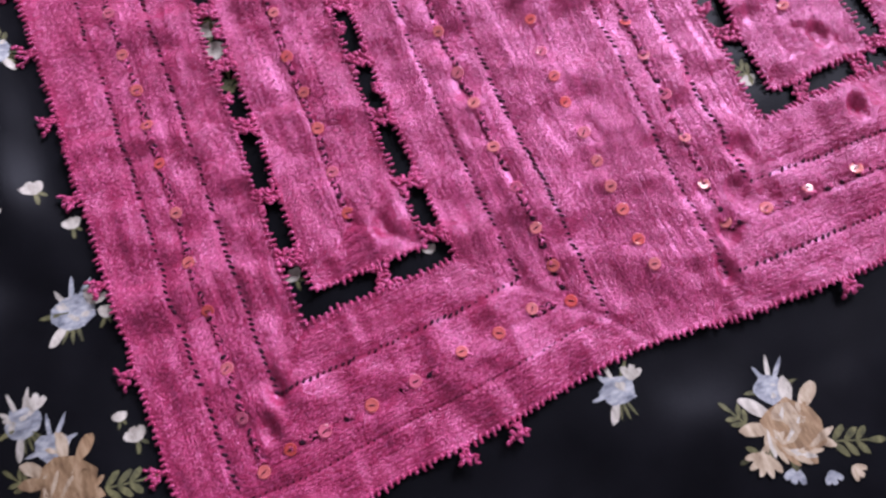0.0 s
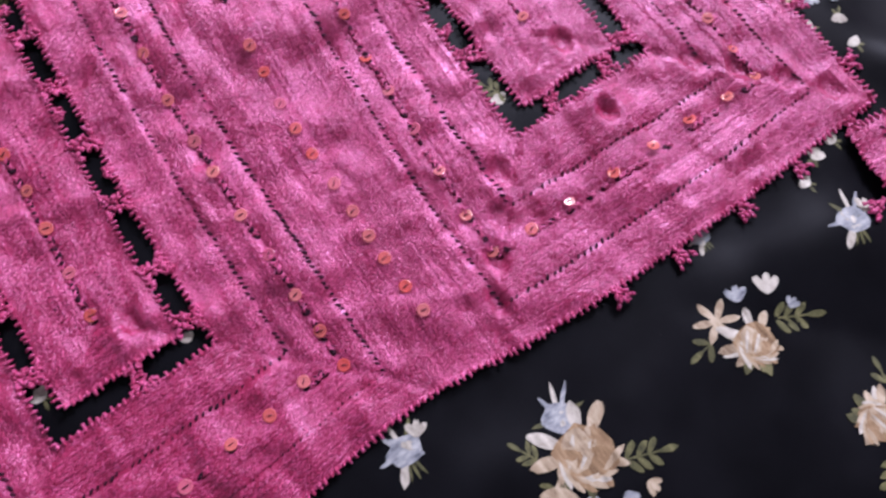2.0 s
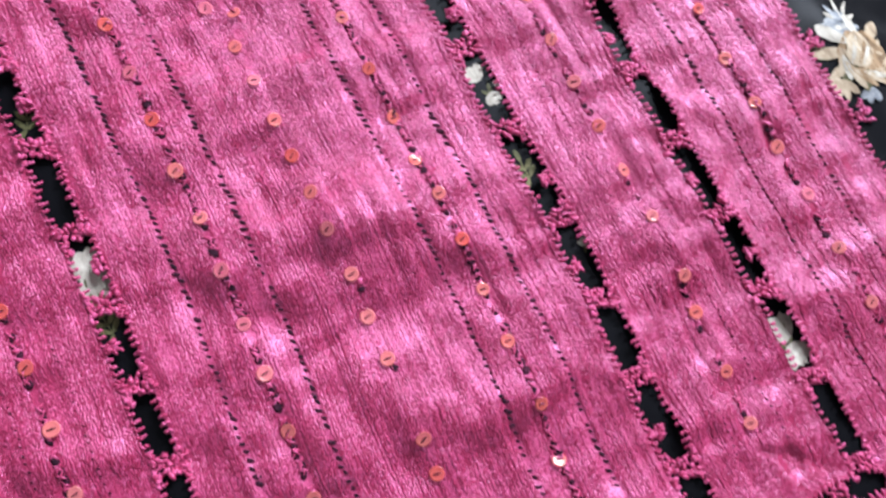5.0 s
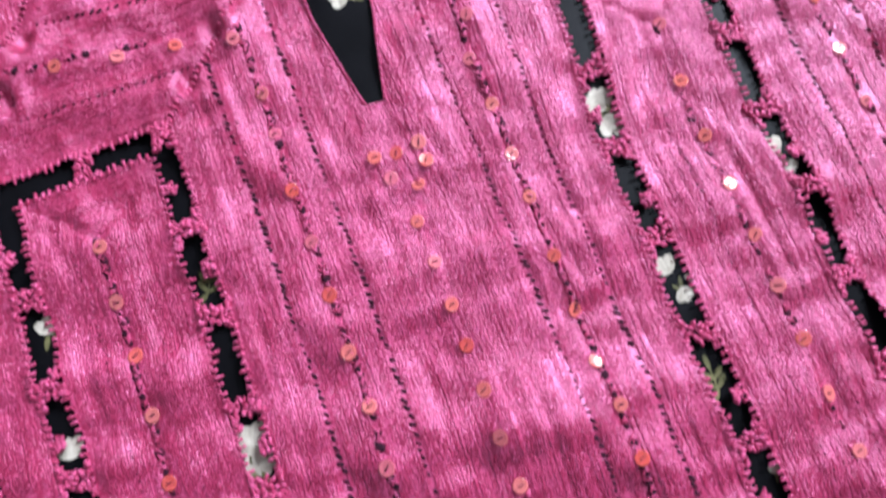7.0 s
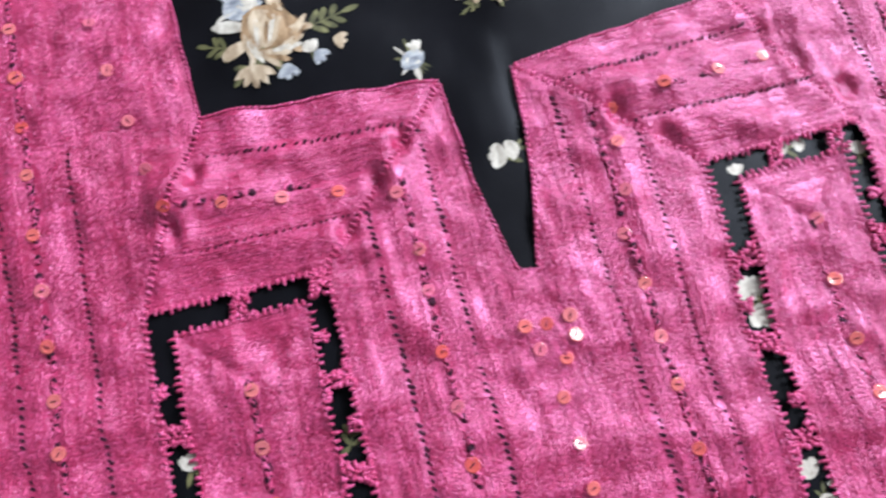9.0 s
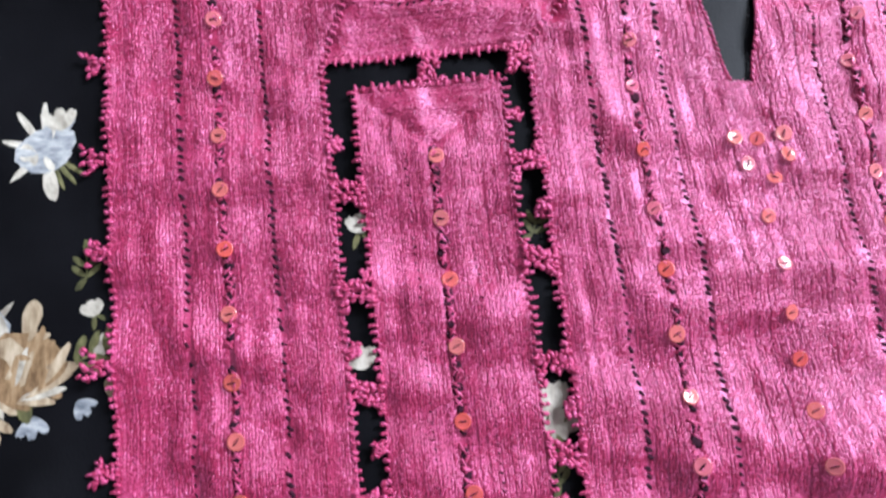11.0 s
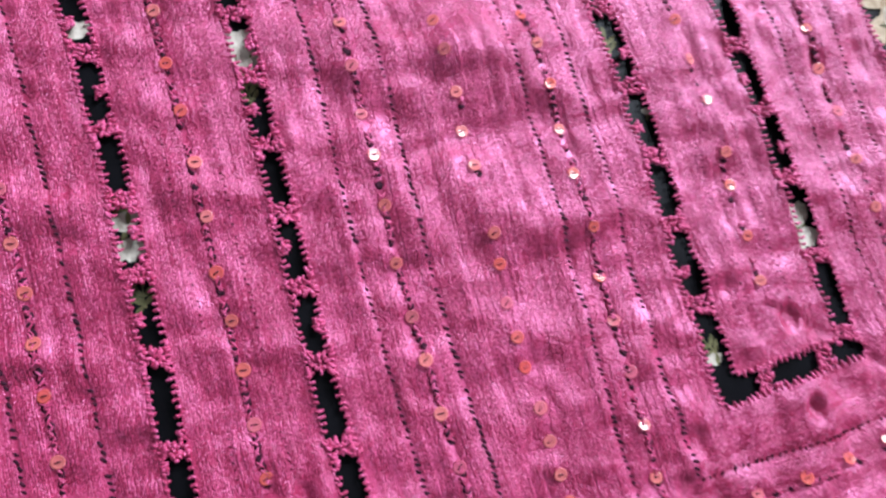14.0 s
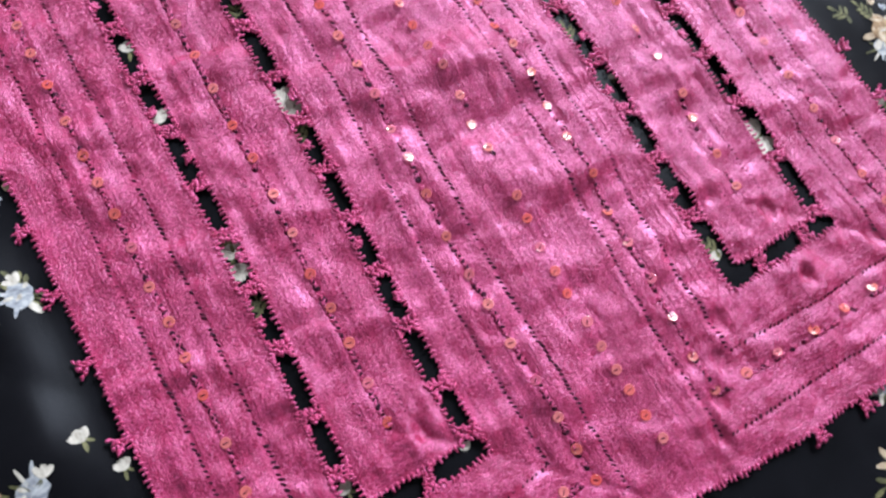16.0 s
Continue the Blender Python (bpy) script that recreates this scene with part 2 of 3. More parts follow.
# seams and stitched rows, which lie deeper than the floss between them
ROWS_DARK = [
    [(-32, 70), (-32, 520)], [(-32, 70), (86, 70)], [(86, 70), (86, 462)], [(86, 462), (10, 462)],
    [(-62, 40), (-62, 560)], [(-62, 36), (114, 36)], [(114, 36), (114, 492)],
    [(202, 73), (202, 470)], [(202, 72), (316, 68)], [(316, 70), (316, 520)], [(202, 472), (290, 472)],
    [(174, 36), (174, 492)], [(174, 36), (346, 38)], [(346, 38), (346, 560)], [(110, 495), (26, 502)], [(176, 497), (268, 503)],
    [(17, 128), (17, 406)], [(38, 128), (38, 406)], [(250, 132), (250, 412)], [(271, 132), (271, 412)],
]
ROWS_SEQUIN = [
    ([(-49, 600), (-49, 48)], 0.85), ([(-49, 48), (102, 52)], 0.35), ([(102, 52), (102, 478)], 0.85), ([(102, 478), (7, 482)], 0.3), ([(27, 128), (27, 406)], 0.9),
    ([(186, 56), (187, 480)], 0.85), ([(186, 56), (331, 56)], 0.5), ([(331, 57), (331, 600)], 0.7), ([(260, 132), (260, 412)], 0.4), ([(187, 480), (284, 488)], 0.4), ([(142, 60), (142, 330)], 0.04)]
SEAMS = [[(-86, 17), (-10, 92)], [(64, 92), (128, 17)], [(156, 17), (222, 97)], [(298, 97), (369, 17)], [(-10, 442), (27, 521)], [(64, 442), (130, 512)], [(222, 448), (164, 511)], [(298, 448), (265, 521)],
         [(0, 104), (27, 128)], [(54, 104), (27, 128)], [(0, 431), (27, 407)], [(54, 431), (27, 407)], [(233, 108), (260, 132)], [(288, 108), (260, 132)], [(233, 437), (260, 413)], [(288, 437), (260, 413)]]


def groove(x, y, line, depth, width):
    (x0, y0), (x1, y1) = line
    d = math.hypot(x1 - x0, y1 - y0)
    ux, uy = (x1 - x0) / d, (y1 - y0) / d
    s = np.clip((x - x0) * ux + (y - y0) * uy, 0, d)
    r2 = (x - x0 - s * ux) ** 2 + (y - y0 - s * uy) ** 2
    return -depth * np.exp(-r2 / width ** 2)


def lie_exact(x, y):
    """Height of the panel's face in millimetres."""
    x, y = np.asarray(x, float), np.asarray(y, float)
    z = 1.2 * lattice_noise(x, y, 34, 5) + 2.0 * lattice_noise(x, y * 1.15, 15, 6) + 0.6 * lattice_noise(x, y * 0.3, 5, 7) + 1.0 * lattice_noise(x * 0.6, y, 7, 8)
    z = z + 1.5 * np.abs(lattice_noise(x * 0.9 + y * 0.2, y * 0.6, 19, 9)) + 1.2 * np.abs(lattice_noise(x - 0.3 * y, y, 26, 10)) - 1.5
    for cx, cy, wx, wy, h in RIDGES:
        z = z + 1.5 * h * gauss(x, cx, wx) * gauss(y + 0.19 * (x - cx), cy, wy)
    for cx, cy in PITS:
        z = z + 2.6 * gauss(x, cx, 10) * gauss(y, cy, 11) - 6.8 * gauss(x, cx, 5.5) ** 2 * gauss(y, cy, 8.0) ** 2
    for line in ROWS_DARK[:16]:
        z = z + groove(x, y, line, 0.5, 2.2)
    for line, _ in ROWS_SEQUIN[:10]:
        z = z + groove(x, y, line, 0.5, 3.0)
    for line in SEAMS:
        z = z + groove(x, y, line, 0.9, 2.2)
    return np.logaddexp(0, 1.6 * (z + 2.5)) / 1.6 - 2.5


LIE_X, LIE_Y = np.arange(-110, 391), np.arange(0, 671)
LIE = lie_exact(*np.meshgrid(LIE_X, LIE_Y, indexing="ij"))


def lie(x, y):
    """The same height, read from a grid of one millimetre."""
    u, v = np.clip(np.asarray(x, float) + 110, 0, 499.99), np.clip(np.asarray(y, float), 0, 669.99)
    i, j = u.astype(int), v.astype(int)
    f, g = u - i, v - j
    return (LIE[i, j] * (1 - f) + LIE[i + 1, j] * f) * (1 - g) + (LIE[i, j + 1] * (1 - f) + LIE[i + 1, j + 1] * f) * g


def cloth_height(x, y):
    """Height of the black cloth in millimetres: flat under the panel, with soft folds round it."""
    x, y = np.asarray(x, float), np.asarray(y, float)
    out = np.maximum.reduce([smooth01(-88 - x, 0, 30), smooth01(x - 371, 0, 30), smooth01(14 - y, 0, 40),
                             0.6 * smooth01(y - 520, 0, 30) * smooth01(x, 28, 50) * (1 - smooth01(x, 240, 262)),
                             0.3 * smooth01(y - 455, 0, 40) * smooth01(x, 132, 142) * (1 - smooth01(x, 156, 164))])
    a = lattice_noise(x * 0.8 + y * 0.6, (y * 0.8 - x * 0.6) * 0.45, 58, 11)
    b = lattice_noise(x * 0.9 - y * 0.4, (y * 0.9 + x * 0.4) * 0.5, 27, 12)
    c = np.abs(lattice_noise(x * 0.7 + y * 0.7, (y * 0.7 - x * 0.7) * 0.3, 75, 14))
    return -3.4 + out * (8.0 * a + 3.5 * b + 10.0 * c) + 0.25 * lattice_noise(x, y, 12, 13)


def place(x, y, lift=0.0):
    """Pattern millimetres to world metres on the panel."""
    u, v = warp(x, y)
    return np.stack([u, v, lie(x, y) + lift], -1) / 1000.0


# ---- black floral cloth ----
gx, gy = np.linspace(-520, 760, 321), np.linspace(-480, 1020, 376)
X, Y = np.meshgrid(gx, gy, indexing="ij")
Z = cloth_height(X, Y)
nx, ny = X.shape
idx = np.arange(nx * ny).reshape(nx, ny)
quads = np.stack([idx[:-1, :-1], idx[1:, :-1], idx[1:, 1:], idx[:-1, 1:]], -1).reshape(-1, 4)
cloth = tagged(new("floral_cloth"), "black cloth printed with cream and pale blue flowers, softly rumpled", "cloth")
mesh_object("cloth_sheet", np.stack([X, Y, Z], -1).reshape(-1, 3) / 1000.0, quads, CLOTH, cloth)


def petal(length, width, turn, notch=0.0, x0=0.0, y0=0.0, seed=0):
    """Outline of a petal or leaf that starts at x0, y0."""
    rng = random.Random(seed)
    pts = []
    for k in range(14):
        a = k / 14 * 2 * math.pi
        s = 0.5 - 0.5 * math.cos(a)
        w = math.sin(a) * abs(math.sin(a)) ** 0.35 * width * 0.5 * (0.75 + 0.4 * s) * (1 + 0.16 * (rng.random() - 0.5))
        l = s * length * (1 - notch * math.exp(-(math.sin(a) / 0.35) ** 2) * (s > 0.5)) * (1 + 0.10 * (rng.random() - 0.5))
        pts.append((x0 + l * math.cos(turn) - w * math.sin(turn), y0 + l * math.sin(turn) + w * math.cos(turn)))
    return pts


class Motif:
    """A printed flower: flat petals, blossoms and leaves in overlapping layers on the cloth."""

    def __init__(self, x, y, turn, size, seed, tan=False):
        self.tan = tan
        self.pile, self.x, self.y, self.t, self.k, self.layer = Pile(), x, y, radians(turn), size, 0
        self.rng = random.Random(seed)

    def shape(self, pts, slot):
        if self.tan:
            slot = (1, 1, 2, 0, 4)[slot]
        c, s = math.cos(self.t) * self.k, math.sin(self.t) * self.k
        p = np.array(pts)
        q = np.stack([self.x + p[:, 0] * c - p[:, 1] * s, self.y + p[:, 0] * s + p[:, 1] * c], -1)
        q = np.concatenate([q, q.mean(0)[None]])
        self.layer += 1
        z = cloth_height(q[:, 0], q[:, 1]) + 0.2 + 0.012 * self.layer
        n = len(q) - 1
        self.pile.add(np.column_stack([q, z]) / 1000.0, [(i, (i + 1) % n, n) for i in range(n)], slot)

    def leaf(self, length, width, turn, x, y, slot, notch=0.0):
        self.shape(petal(length, width, radians(turn), notch, x, y, self.rng.random()), slot)

    def sprig(self, x, y, turn, count, size):
        for k in range(count):
            d = k * size * 0.55
            px, py = x + d * math.cos(radians(turn)), y + d * math.sin(radians(turn))
            self.leaf(size * 0.8, 0.9, turn, px, py, 4)
            self.leaf(size * (1 - 0.08 * k), size * 0.36, turn + 42 + 8 * self.rng.random(), px, py, 4)
            self.leaf(size * (1 - 0.08 * k), size * 0.36, turn - 45 - 8 * self.rng.random(), px, py, 4)
        self.leaf(size, size * 0.35, turn, x + count * size * 0.55 * math.cos(radians(turn)), y + count * size * 0.55 * math.sin(radians(turn)), 4)

    def heart(self, x, y, turn, size, slot=2):
        for d in (-36, -4, 34):
            self.leaf(size, size * 0.42, turn + d, x, y, slot, 0.12)

    def blot(self, x, y, rx, ry, slot):
        """A rounded patch with an uneven edge."""
        self.shape([(x + rx * math.cos(k * 0.449) * self.rng.uniform(0.84, 1.1), y + ry * math.sin(k * 0.449) * self.rng.uniform(0.84, 1.1)) for k in range(14)], slot)

    def carnation(self, x, y, turn, size, slot=2):
        for d, k in ((-62, 1.25), (-24, 1.55), (8, 1.5), (44, 1.2), (104, 1.3)):
            self.leaf(size * k, size * 0.22, turn + d + self.rng.uniform(-6, 6), x, y, (3, 4, slot)[self.rng.randrange(3)])
        self.blot(x, y, size * 0.86, size * 0.66, slot)
        for k in range(12):
            a, r = self.rng.uniform(0, 6.28), size * self.rng.uniform(0.2, 0.55)
            self.leaf(size * self.rng.uniform(0.35, 0.6), size * 0.24, self.rng.uniform(0, 360), x + r * math.cos(a), y + 0.7 * r * math.sin(a), (3, slot, slot)[k % 3])

    def rose(self, size):
        """A full cupped head over a few pointed petals and sepals."""
        for a, l, w, slot in ((158, 1.0, 0.38, 3), (190, 0.95, 0.38, 0), (104, 0.8, 0.38, 3), (66, 0.85, 0.40, 0), (-14, 0.62, 0.24, 0), (226, 0.72, 0.3, 0), (240, 0.7, 0.26, 4), (272, 0.62, 0.28, 4), (305, 0.55, 0.24, 1)):
            a += self.rng.uniform(-6, 6)
            r = size * 0.5
            self.leaf(size * l, size * w, a, r * math.cos(radians(a)), r * math.sin(radians(a)), slot)
        self.blot(0, 0, size * 0.80, size * 0.74, 1)
        # outer cup petals, sweeping round from one side
        for k in range(9):
            a = 175 + k * 17
            self.leaf(size * self.rng.uniform(0.7, 0.95), size * 0.2, a + 98, size * 0.66 * math.cos(radians(a)), size * 0.62 * math.sin(radians(a)), (0, 3, 0, 1)[k % 4])
        self.blot(-size * 0.16, size * 0.06, size * 0.40, size * 0.56, 0)
        for k in range(6):
            self.leaf(size * self.rng.uniform(0.7, 0.95), size * 0.13, 78 - k * 4, -size * (0.42 - 0.1 * k), -size * 0.4, (3, 0, 1)[k % 3])
        for k in range(7):
            a = self.rng.uniform(0, 6.28)
            self.leaf(size * 0.28, size * 0.13, self.rng.uniform(0, 360), size * (0.34 + 0.2 * math.cos(a)), size * (0.26 + 0.2 * math.sin(a)), (1, 0, 1)[k % 3])

    def done(self):
        return self.pile.done("printed_flower", [CREAM, TAN, PALE, WHITE, LEAF], cloth, smooth=False)


def bouquet(x, y, turn, size=1.0, seed=0, tan=False):
    m = Motif(x, y, turn, size, seed, tan)
    m.sprig(15, -3, 12, 3, 8)
    m.sprig(-18, -2, 150, 2, 6)
    m.sprig(-12, -12, 215, 1, 6)
    m.carnation(-8, 13, 95, 9)
    m.heart(2, -15, 265, 7)
    m.heart(14, -14, 300, 6)
    m.heart(22, -11, 330, 6, 0)
    m.rose(15)
    for k in range(5):
        m.leaf(9, 3.2, 200 + k * 30, -10, -12, 0)
    m.done()


def spray(x, y, turn, size=1.0, seed=0):
    """Cream rose with three small heart blossoms over it."""
    m = Motif(x, y, turn, size, seed)
    m.sprig(10, 9, 5, 3, 8)
    m.sprig(-16, 0, 220, 1, 7)
    m.heart(8, 18, 90, 9, 3)
    m.heart(-4, 15, 100, 7)
    m.heart(17, 13, 60, 5)
    for k in range(6):
        m.leaf(9, 3.0, k * 60 + 10, -13, 8, 0)
    for k in range(4):
        m.leaf(13, 4.4, 160 + k * 42, 0, 0, 3 if k < 2 else 4)
    m.rose(10)
    m.done()


def carnation_sprig(x, y, turn, size=1.0, seed=0):
    m = Motif(x, y, turn, size, seed)
    for k in range(3):
        m.leaf(13, 1.6, 250 + k * 16, 0, 0, 4)
    m.leaf(12, 4.0, 235, -2, -3, 3)
    m.carnation(0, 0, 80, 10)
    m.heart(7, 2, 60, 8, 3)
    m.done()


def bud(x, y, turn, size=1.0, seed=0, green=True):
    m = Motif(x, y, turn, size, seed)
    if green:
        m.leaf(8, 2.2, 250, 0, 0, 4)
        m.leaf(6, 2.0, 300, 0, 0, 4)
    for d in (-34, 0, 34):
        m.leaf(8, 4.6, 90 + d, 0, -2, 3, 0.1)
    m.done()


def leafy(x, y, turn, size=1.0, seed=0):
    m = Motif(x, y, turn, size, seed)
    m.sprig(0, 0, 60, 2, 8)
    m.leaf(7, 3, 200, 0, 0, 4)
    m.done()


for k, (x, y, a, s) in enumerate([(159, -30, -33, 1.08), (392, 254, -30, 1.1), (66, 554, 5, 1.15), (-116, 344, 10, 1.15), (-124, 70, -22, 1.05), (165, 560, 60, 0.8), (406, 180, 100, 0.8), (390, 90, -30, 0.95)]):
    bouquet(x, y, a, s, 40 + k, k == 4)
for k, (x, y, a, s) in enumerate([(246, -36, -33, 1.15), (266, -90, -150, 1.1), (-150, 190, 70, 1.0)]):
    spray(x, y, a, s, 60 + k)
for k, (x, y, a, s) in enumerate([(100, 12, 0, 0.95), (-104, 138, -10, 1.1), (-136, 100, 10, 1.0), (-106, 418, 40, 1.2), (320, -20, -20, 1.0), (-102, 276, 60, 0.9), (124, 526, 40, 0.7), (-128, 186, 10, 0.9), (259, 13, 0, 0.6), (402, 160, 30, 0.8), (416, 146, 100, 0.8)]):
    carnation_sprig(x, y, a, s, 80 + k)
for k, (x, y, a, s) in enumerate([(-103, 198, 20, 0.9), (-93, 177, 10, 0.8), (-91, 132, -20, 0.8), (-94, 76, 10, 0.9), (-98, 86, 0, 0.6), (328, 12, -60, 0.9), (341, 13, 20, 0.7), (370, 54, 40, 0.9), (384, 44, 10, 0.7), (-88, 348, 60, 0.8), (-92, 360, 20, 0.8),
                                  (150, 472, 80, 1.1), (156, 474, 100, 0.9), (82, 541, 20, 0.8), (388, 60, 150, 0.8), (374, 143, 30, 0.8), (379, 120, -40, 0.6), (372, 63, 30, 0.8), (316, 4, 20, 0.7)]):
    bud(x, y, a, s, 100 + k)
# blossoms that show in the slots of the panel
for k, (x, y, a, s) in enumerate([(59, 312, 10, 1.5), (60, 308, 190, 1.5), (0, 380, 0, 1.0), (232, 389, 10, 1.4), (233, 382, 190, 1.3), (289, 347, 20, 1.0), (290, 340, 200, 0.9), (229, 318, 20, 1.0), (231, 308, 190, 0.8),
                                  (290, 166, 10, 1.6), (291, 159, 190, 1.4), (-3, 333, 10, 1.1), (-4, 246, 0, 1.2), (-5, 238, 180, 1.3), (-9, 114, 20, 0.8), (224, 116, 0, 0.8), (235, 236, 0, 0.5), (244, 440, 0, 0.7), (267, 445, 60, 0.9), (275, 446, 100, 0.8), (298, 436, 0, 0.8), (51, 101, 0, 0.6), (237, 311, 0, 0.6)]):
    bud(x, y, a, s, 130 + k, green=k % 2 == 0)
for k, (x, y, a) in enumerate([(-5, 212, 20), (59, 286, 40), (61, 372, 10), (-6, 216, 90), (-2, 252, 60), (391, 200, 60), (-94, 372, 30), (-98, 280, 60), (62, 296, 100), (226, 120, 60), (228, 270, 30)]):
    leafy(x, y, a, 0.8, 170 + k)

# ---- embroidered panel ----
panel = tagged(new("embroidered_panel"), "pink silk embroidered dress panel with copper sequins on floral cloth", "embroidery")


def inside(poly, x, y):
    hit = np.zeros(np.shape(x), bool)
    for (x0, y0), (x1, y1) in zip(poly, poly[1:] + poly[:1]):
        if y0 == y1:
            continue
        cross = (y0 > y) != (y1 > y)
        hit ^= cross & (x < (x1 - x0) * (y - y0) / (y1 - y0) + x0)
    return hit


def clear_of_rows(x, y, upright):
    """No floss crosses the sunken rows that run along it."""
    ok = np.ones(len(x), bool)
    for line, gap in [(r, 0.75) for r in ROWS_DARK[:16]] + [(r, 1.3) for r, fill in ROWS_SEQUIN if fill > 0.6]:
        if (line[0][0] - line[1][0] == 0 or abs(line[0][0] - line[1][0]) < 2) == upright:
            ok &= groove(x, y, line, -1.0, gap) < 0.3679
    return ok


def band(name, poly, upright, seed, parent, label="", at=place):
    """One field of satin stitch: a ground of cloth and long floss stitches that run along it."""
    rng = np.random.RandomState(seed)
    pile = Pile()
    (ax, ay), (bx, by), (cx, cy), (dx, dy) = poly
    nu = max(2, int(max(math.hypot(bx - ax, by - ay), math.hypot(cx - dx, cy - dy)) / 1.6))
    nv = max(2, int(max(math.hypot(dx - ax, dy - ay), math.hypot(cx - bx, cy - by)) / 1.6))
    u, v = np.meshgrid(np.linspace(0, 1, nu + 1), np.linspace(0, 1, nv + 1), indexing="ij")
    px = (1 - u) * (1 - v) * ax + u * (1 - v) * bx + u * v * cx + (1 - u) * v * dx
    py = (1 - u) * (1 - v) * ay + u * (1 - v) * by + u * v * cy + (1 - u) * v * dy
    i = np.arange(px.size).reshape(px.shape)
    pile.add(at(px, py, -0.45).reshape(-1, 3), np.stack([i[:-1, :-1], i[1:, :-1], i[1:, 1:], i[:-1, 1:]], -1).reshape(-1, 4))
    xs, ys = [p[0] for p in poly], [p[1] for p in poly]
    lo, hi = (min(xs), max(xs)) if upright else (min(ys), max(ys))
    s0, s1 = (min(ys), max(ys)) if upright else (min(xs), max(xs))
    step, piece = 0.98, 1.0
    across, along = np.arange(lo + 0.3, hi, step), np.arange(s0, s1 + piece, piece)
    A, S = np.meshgrid(across, along, indexing="ij")
    S = S + (rng.rand(len(across))[:, None] - 0.5) * piece + 0.15 * rng.normal(size=S.shape)
    A = A + 0.14 * rng.normal(size=A.shape) + 0.10 * rng.normal(size=len(across))[:, None]
    px, py = (A, S) if upright else (S, A)
    keep = (inside(poly, px, py) & clear_of_rows(px.ravel(), py.ravel(), upright).reshape(px.shape))
    A, S, px, py = A[keep], S[keep], px[keep], py[keep]
    n = len(A)
    # each stitch is a plump slanting lozenge; the ribs that they form rise and sink a little
    lift = 0.14 * rng.normal(size=n) + 0.48 * lattice_noise(A, S * 0.05, 1.5, seed)
    slant = 0.42 + 0.22 * rng.normal(size=n)
    long, wide = rng.uniform(0.75, 1.2, n), rng.uniform(0.46, 0.6, n)
    ux, uy = (np.sin(slant), np.cos(slant)) if upright else (np.cos(slant), np.sin(slant))
    lean, nod = 0.10 * rng.normal(size=n), 0.10 * rng.normal(size=n)
    verts = np.stack([at(px - ux * long, py - uy * long, lift - 0.28 - nod), at(px + uy * wide, py - ux * wide, lift - 0.16 + lean),
                      at(px + ux * long, py + uy * long, lift - 0.28 + nod), at(px - uy * wide, py + ux * wide, lift - 0.16 - lean),
                      at(px, py, lift + 0.30)], 1).reshape(-1, 3)
    p = np.arange(n)[:, None] * 5
    cells = np.concatenate([p + np.array(c) for c in ((0, 1, 4), (1, 2, 4), (2, 3, 4), (3, 0, 4))])
    ground = pile.done(name, PINK, parent, label)
    floss = Pile()
    floss.add(verts, cells)
    floss.done("satin_floss", PINK, ground, kind="stuff")
    return ground


FIELDS = [
    ("side_band", [(-86, 17), (-10, 92), (-10, 444), (-86, 448)], True),
    ("shoulder_band", [(-86, 442), (-10, 442), (27, 524), (-86, 526)], True),
    ("shoulder_band", [(-86, 521), (26, 521), (20, 650), (-86, 650)], True),
    ("hem_band", [(-86, 17), (128, 17), (64, 92), (-10, 92)], False),
    ("front_band", [(64, 92), (128, 17), (128, 406), (64, 404)], True),
    ("neck_band", [(64, 400), (128, 400), (130, 512), (64, 442)], True),
    ("neck_band", [(128, 400), (142, 422), (133, 464), (130, 512)], True),
    ("neck_yoke", [(-10, 442), (64, 442), (130, 512), (27, 521)], False),
    ("centre_band", [(128, 17), (156, 17), (156, 405), (128, 406)], True),
    ("centre_band", [(128, 400), (156, 400), (151, 421), (142, 422)], True),
    ("front_band", [(156, 17), (222, 97), (222, 405), (156, 404)], True),
    ("neck_band", [(156, 400), (222, 400), (222, 448), (164, 511)], True),
    ("neck_band", [(151, 421), (156, 400), (164, 511), (159, 460)], True),
    ("hem_band", [(156, 17), (369, 17), (298, 97), (222, 97)], False),
    ("side_band", [(298, 97), (369, 17), (369, 454), (298, 450)], True),
    ("shoulder_band", [(298, 448), (369, 448), (369, 526), (265, 524)], True),
    ("shoulder_band", [(265, 521), (369, 521), (369, 650), (270, 650)], True),
    ("neck_yoke", [(164, 511), (222, 448), (298, 448), (265, 521)], False),
]
for gl, gr, gb, gt in ((0.8, 53.2, 104, 431), (234, 287, 108, 437)):
    mid = (gl + gr) / 2
    FIELDS += [("inset_strip", [(gl, gb), (mid, gb + 24), (mid, gt - 24), (gl, gt)], True),
               ("inset_strip", [(mid, gb + 24), (gr, gb), (gr, gt), (mid, gt - 24)], True),
               ("inset_end", [(gl, gb), (gr, gb), (mid + 0.5, gb + 24), (mid - 0.5, gb + 24)], False),
               ("inset_end", [(mid - 0.5, gt - 24), (mid + 0.5, gt - 24), (gr, gt), (gl, gt)], False)]
for k, (name, poly, upright) in enumerate(FIELDS):
    band(name, poly, upright, 300 + k, panel)


# ---- picot edges, bridges and tassels ----
def walk_line(points, step):
    """Points and headings every step along a polyline."""
    out = []
    for (x0, y0), (x1, y1) in zip(points, points[1:]):
        d = math.hypot(x1 - x0, y1 - y0)
        for k in range(max(1, int(d / step))):
            f = (k + 0.5) / max(1, int(d / step))
            out.append((x0 + (x1 - x0) * f, y0 + (y1 - y0) * f, math.atan2(y1 - y0, x1 - x0)))
    return out


BEAD_V, BEAD_F = [], []
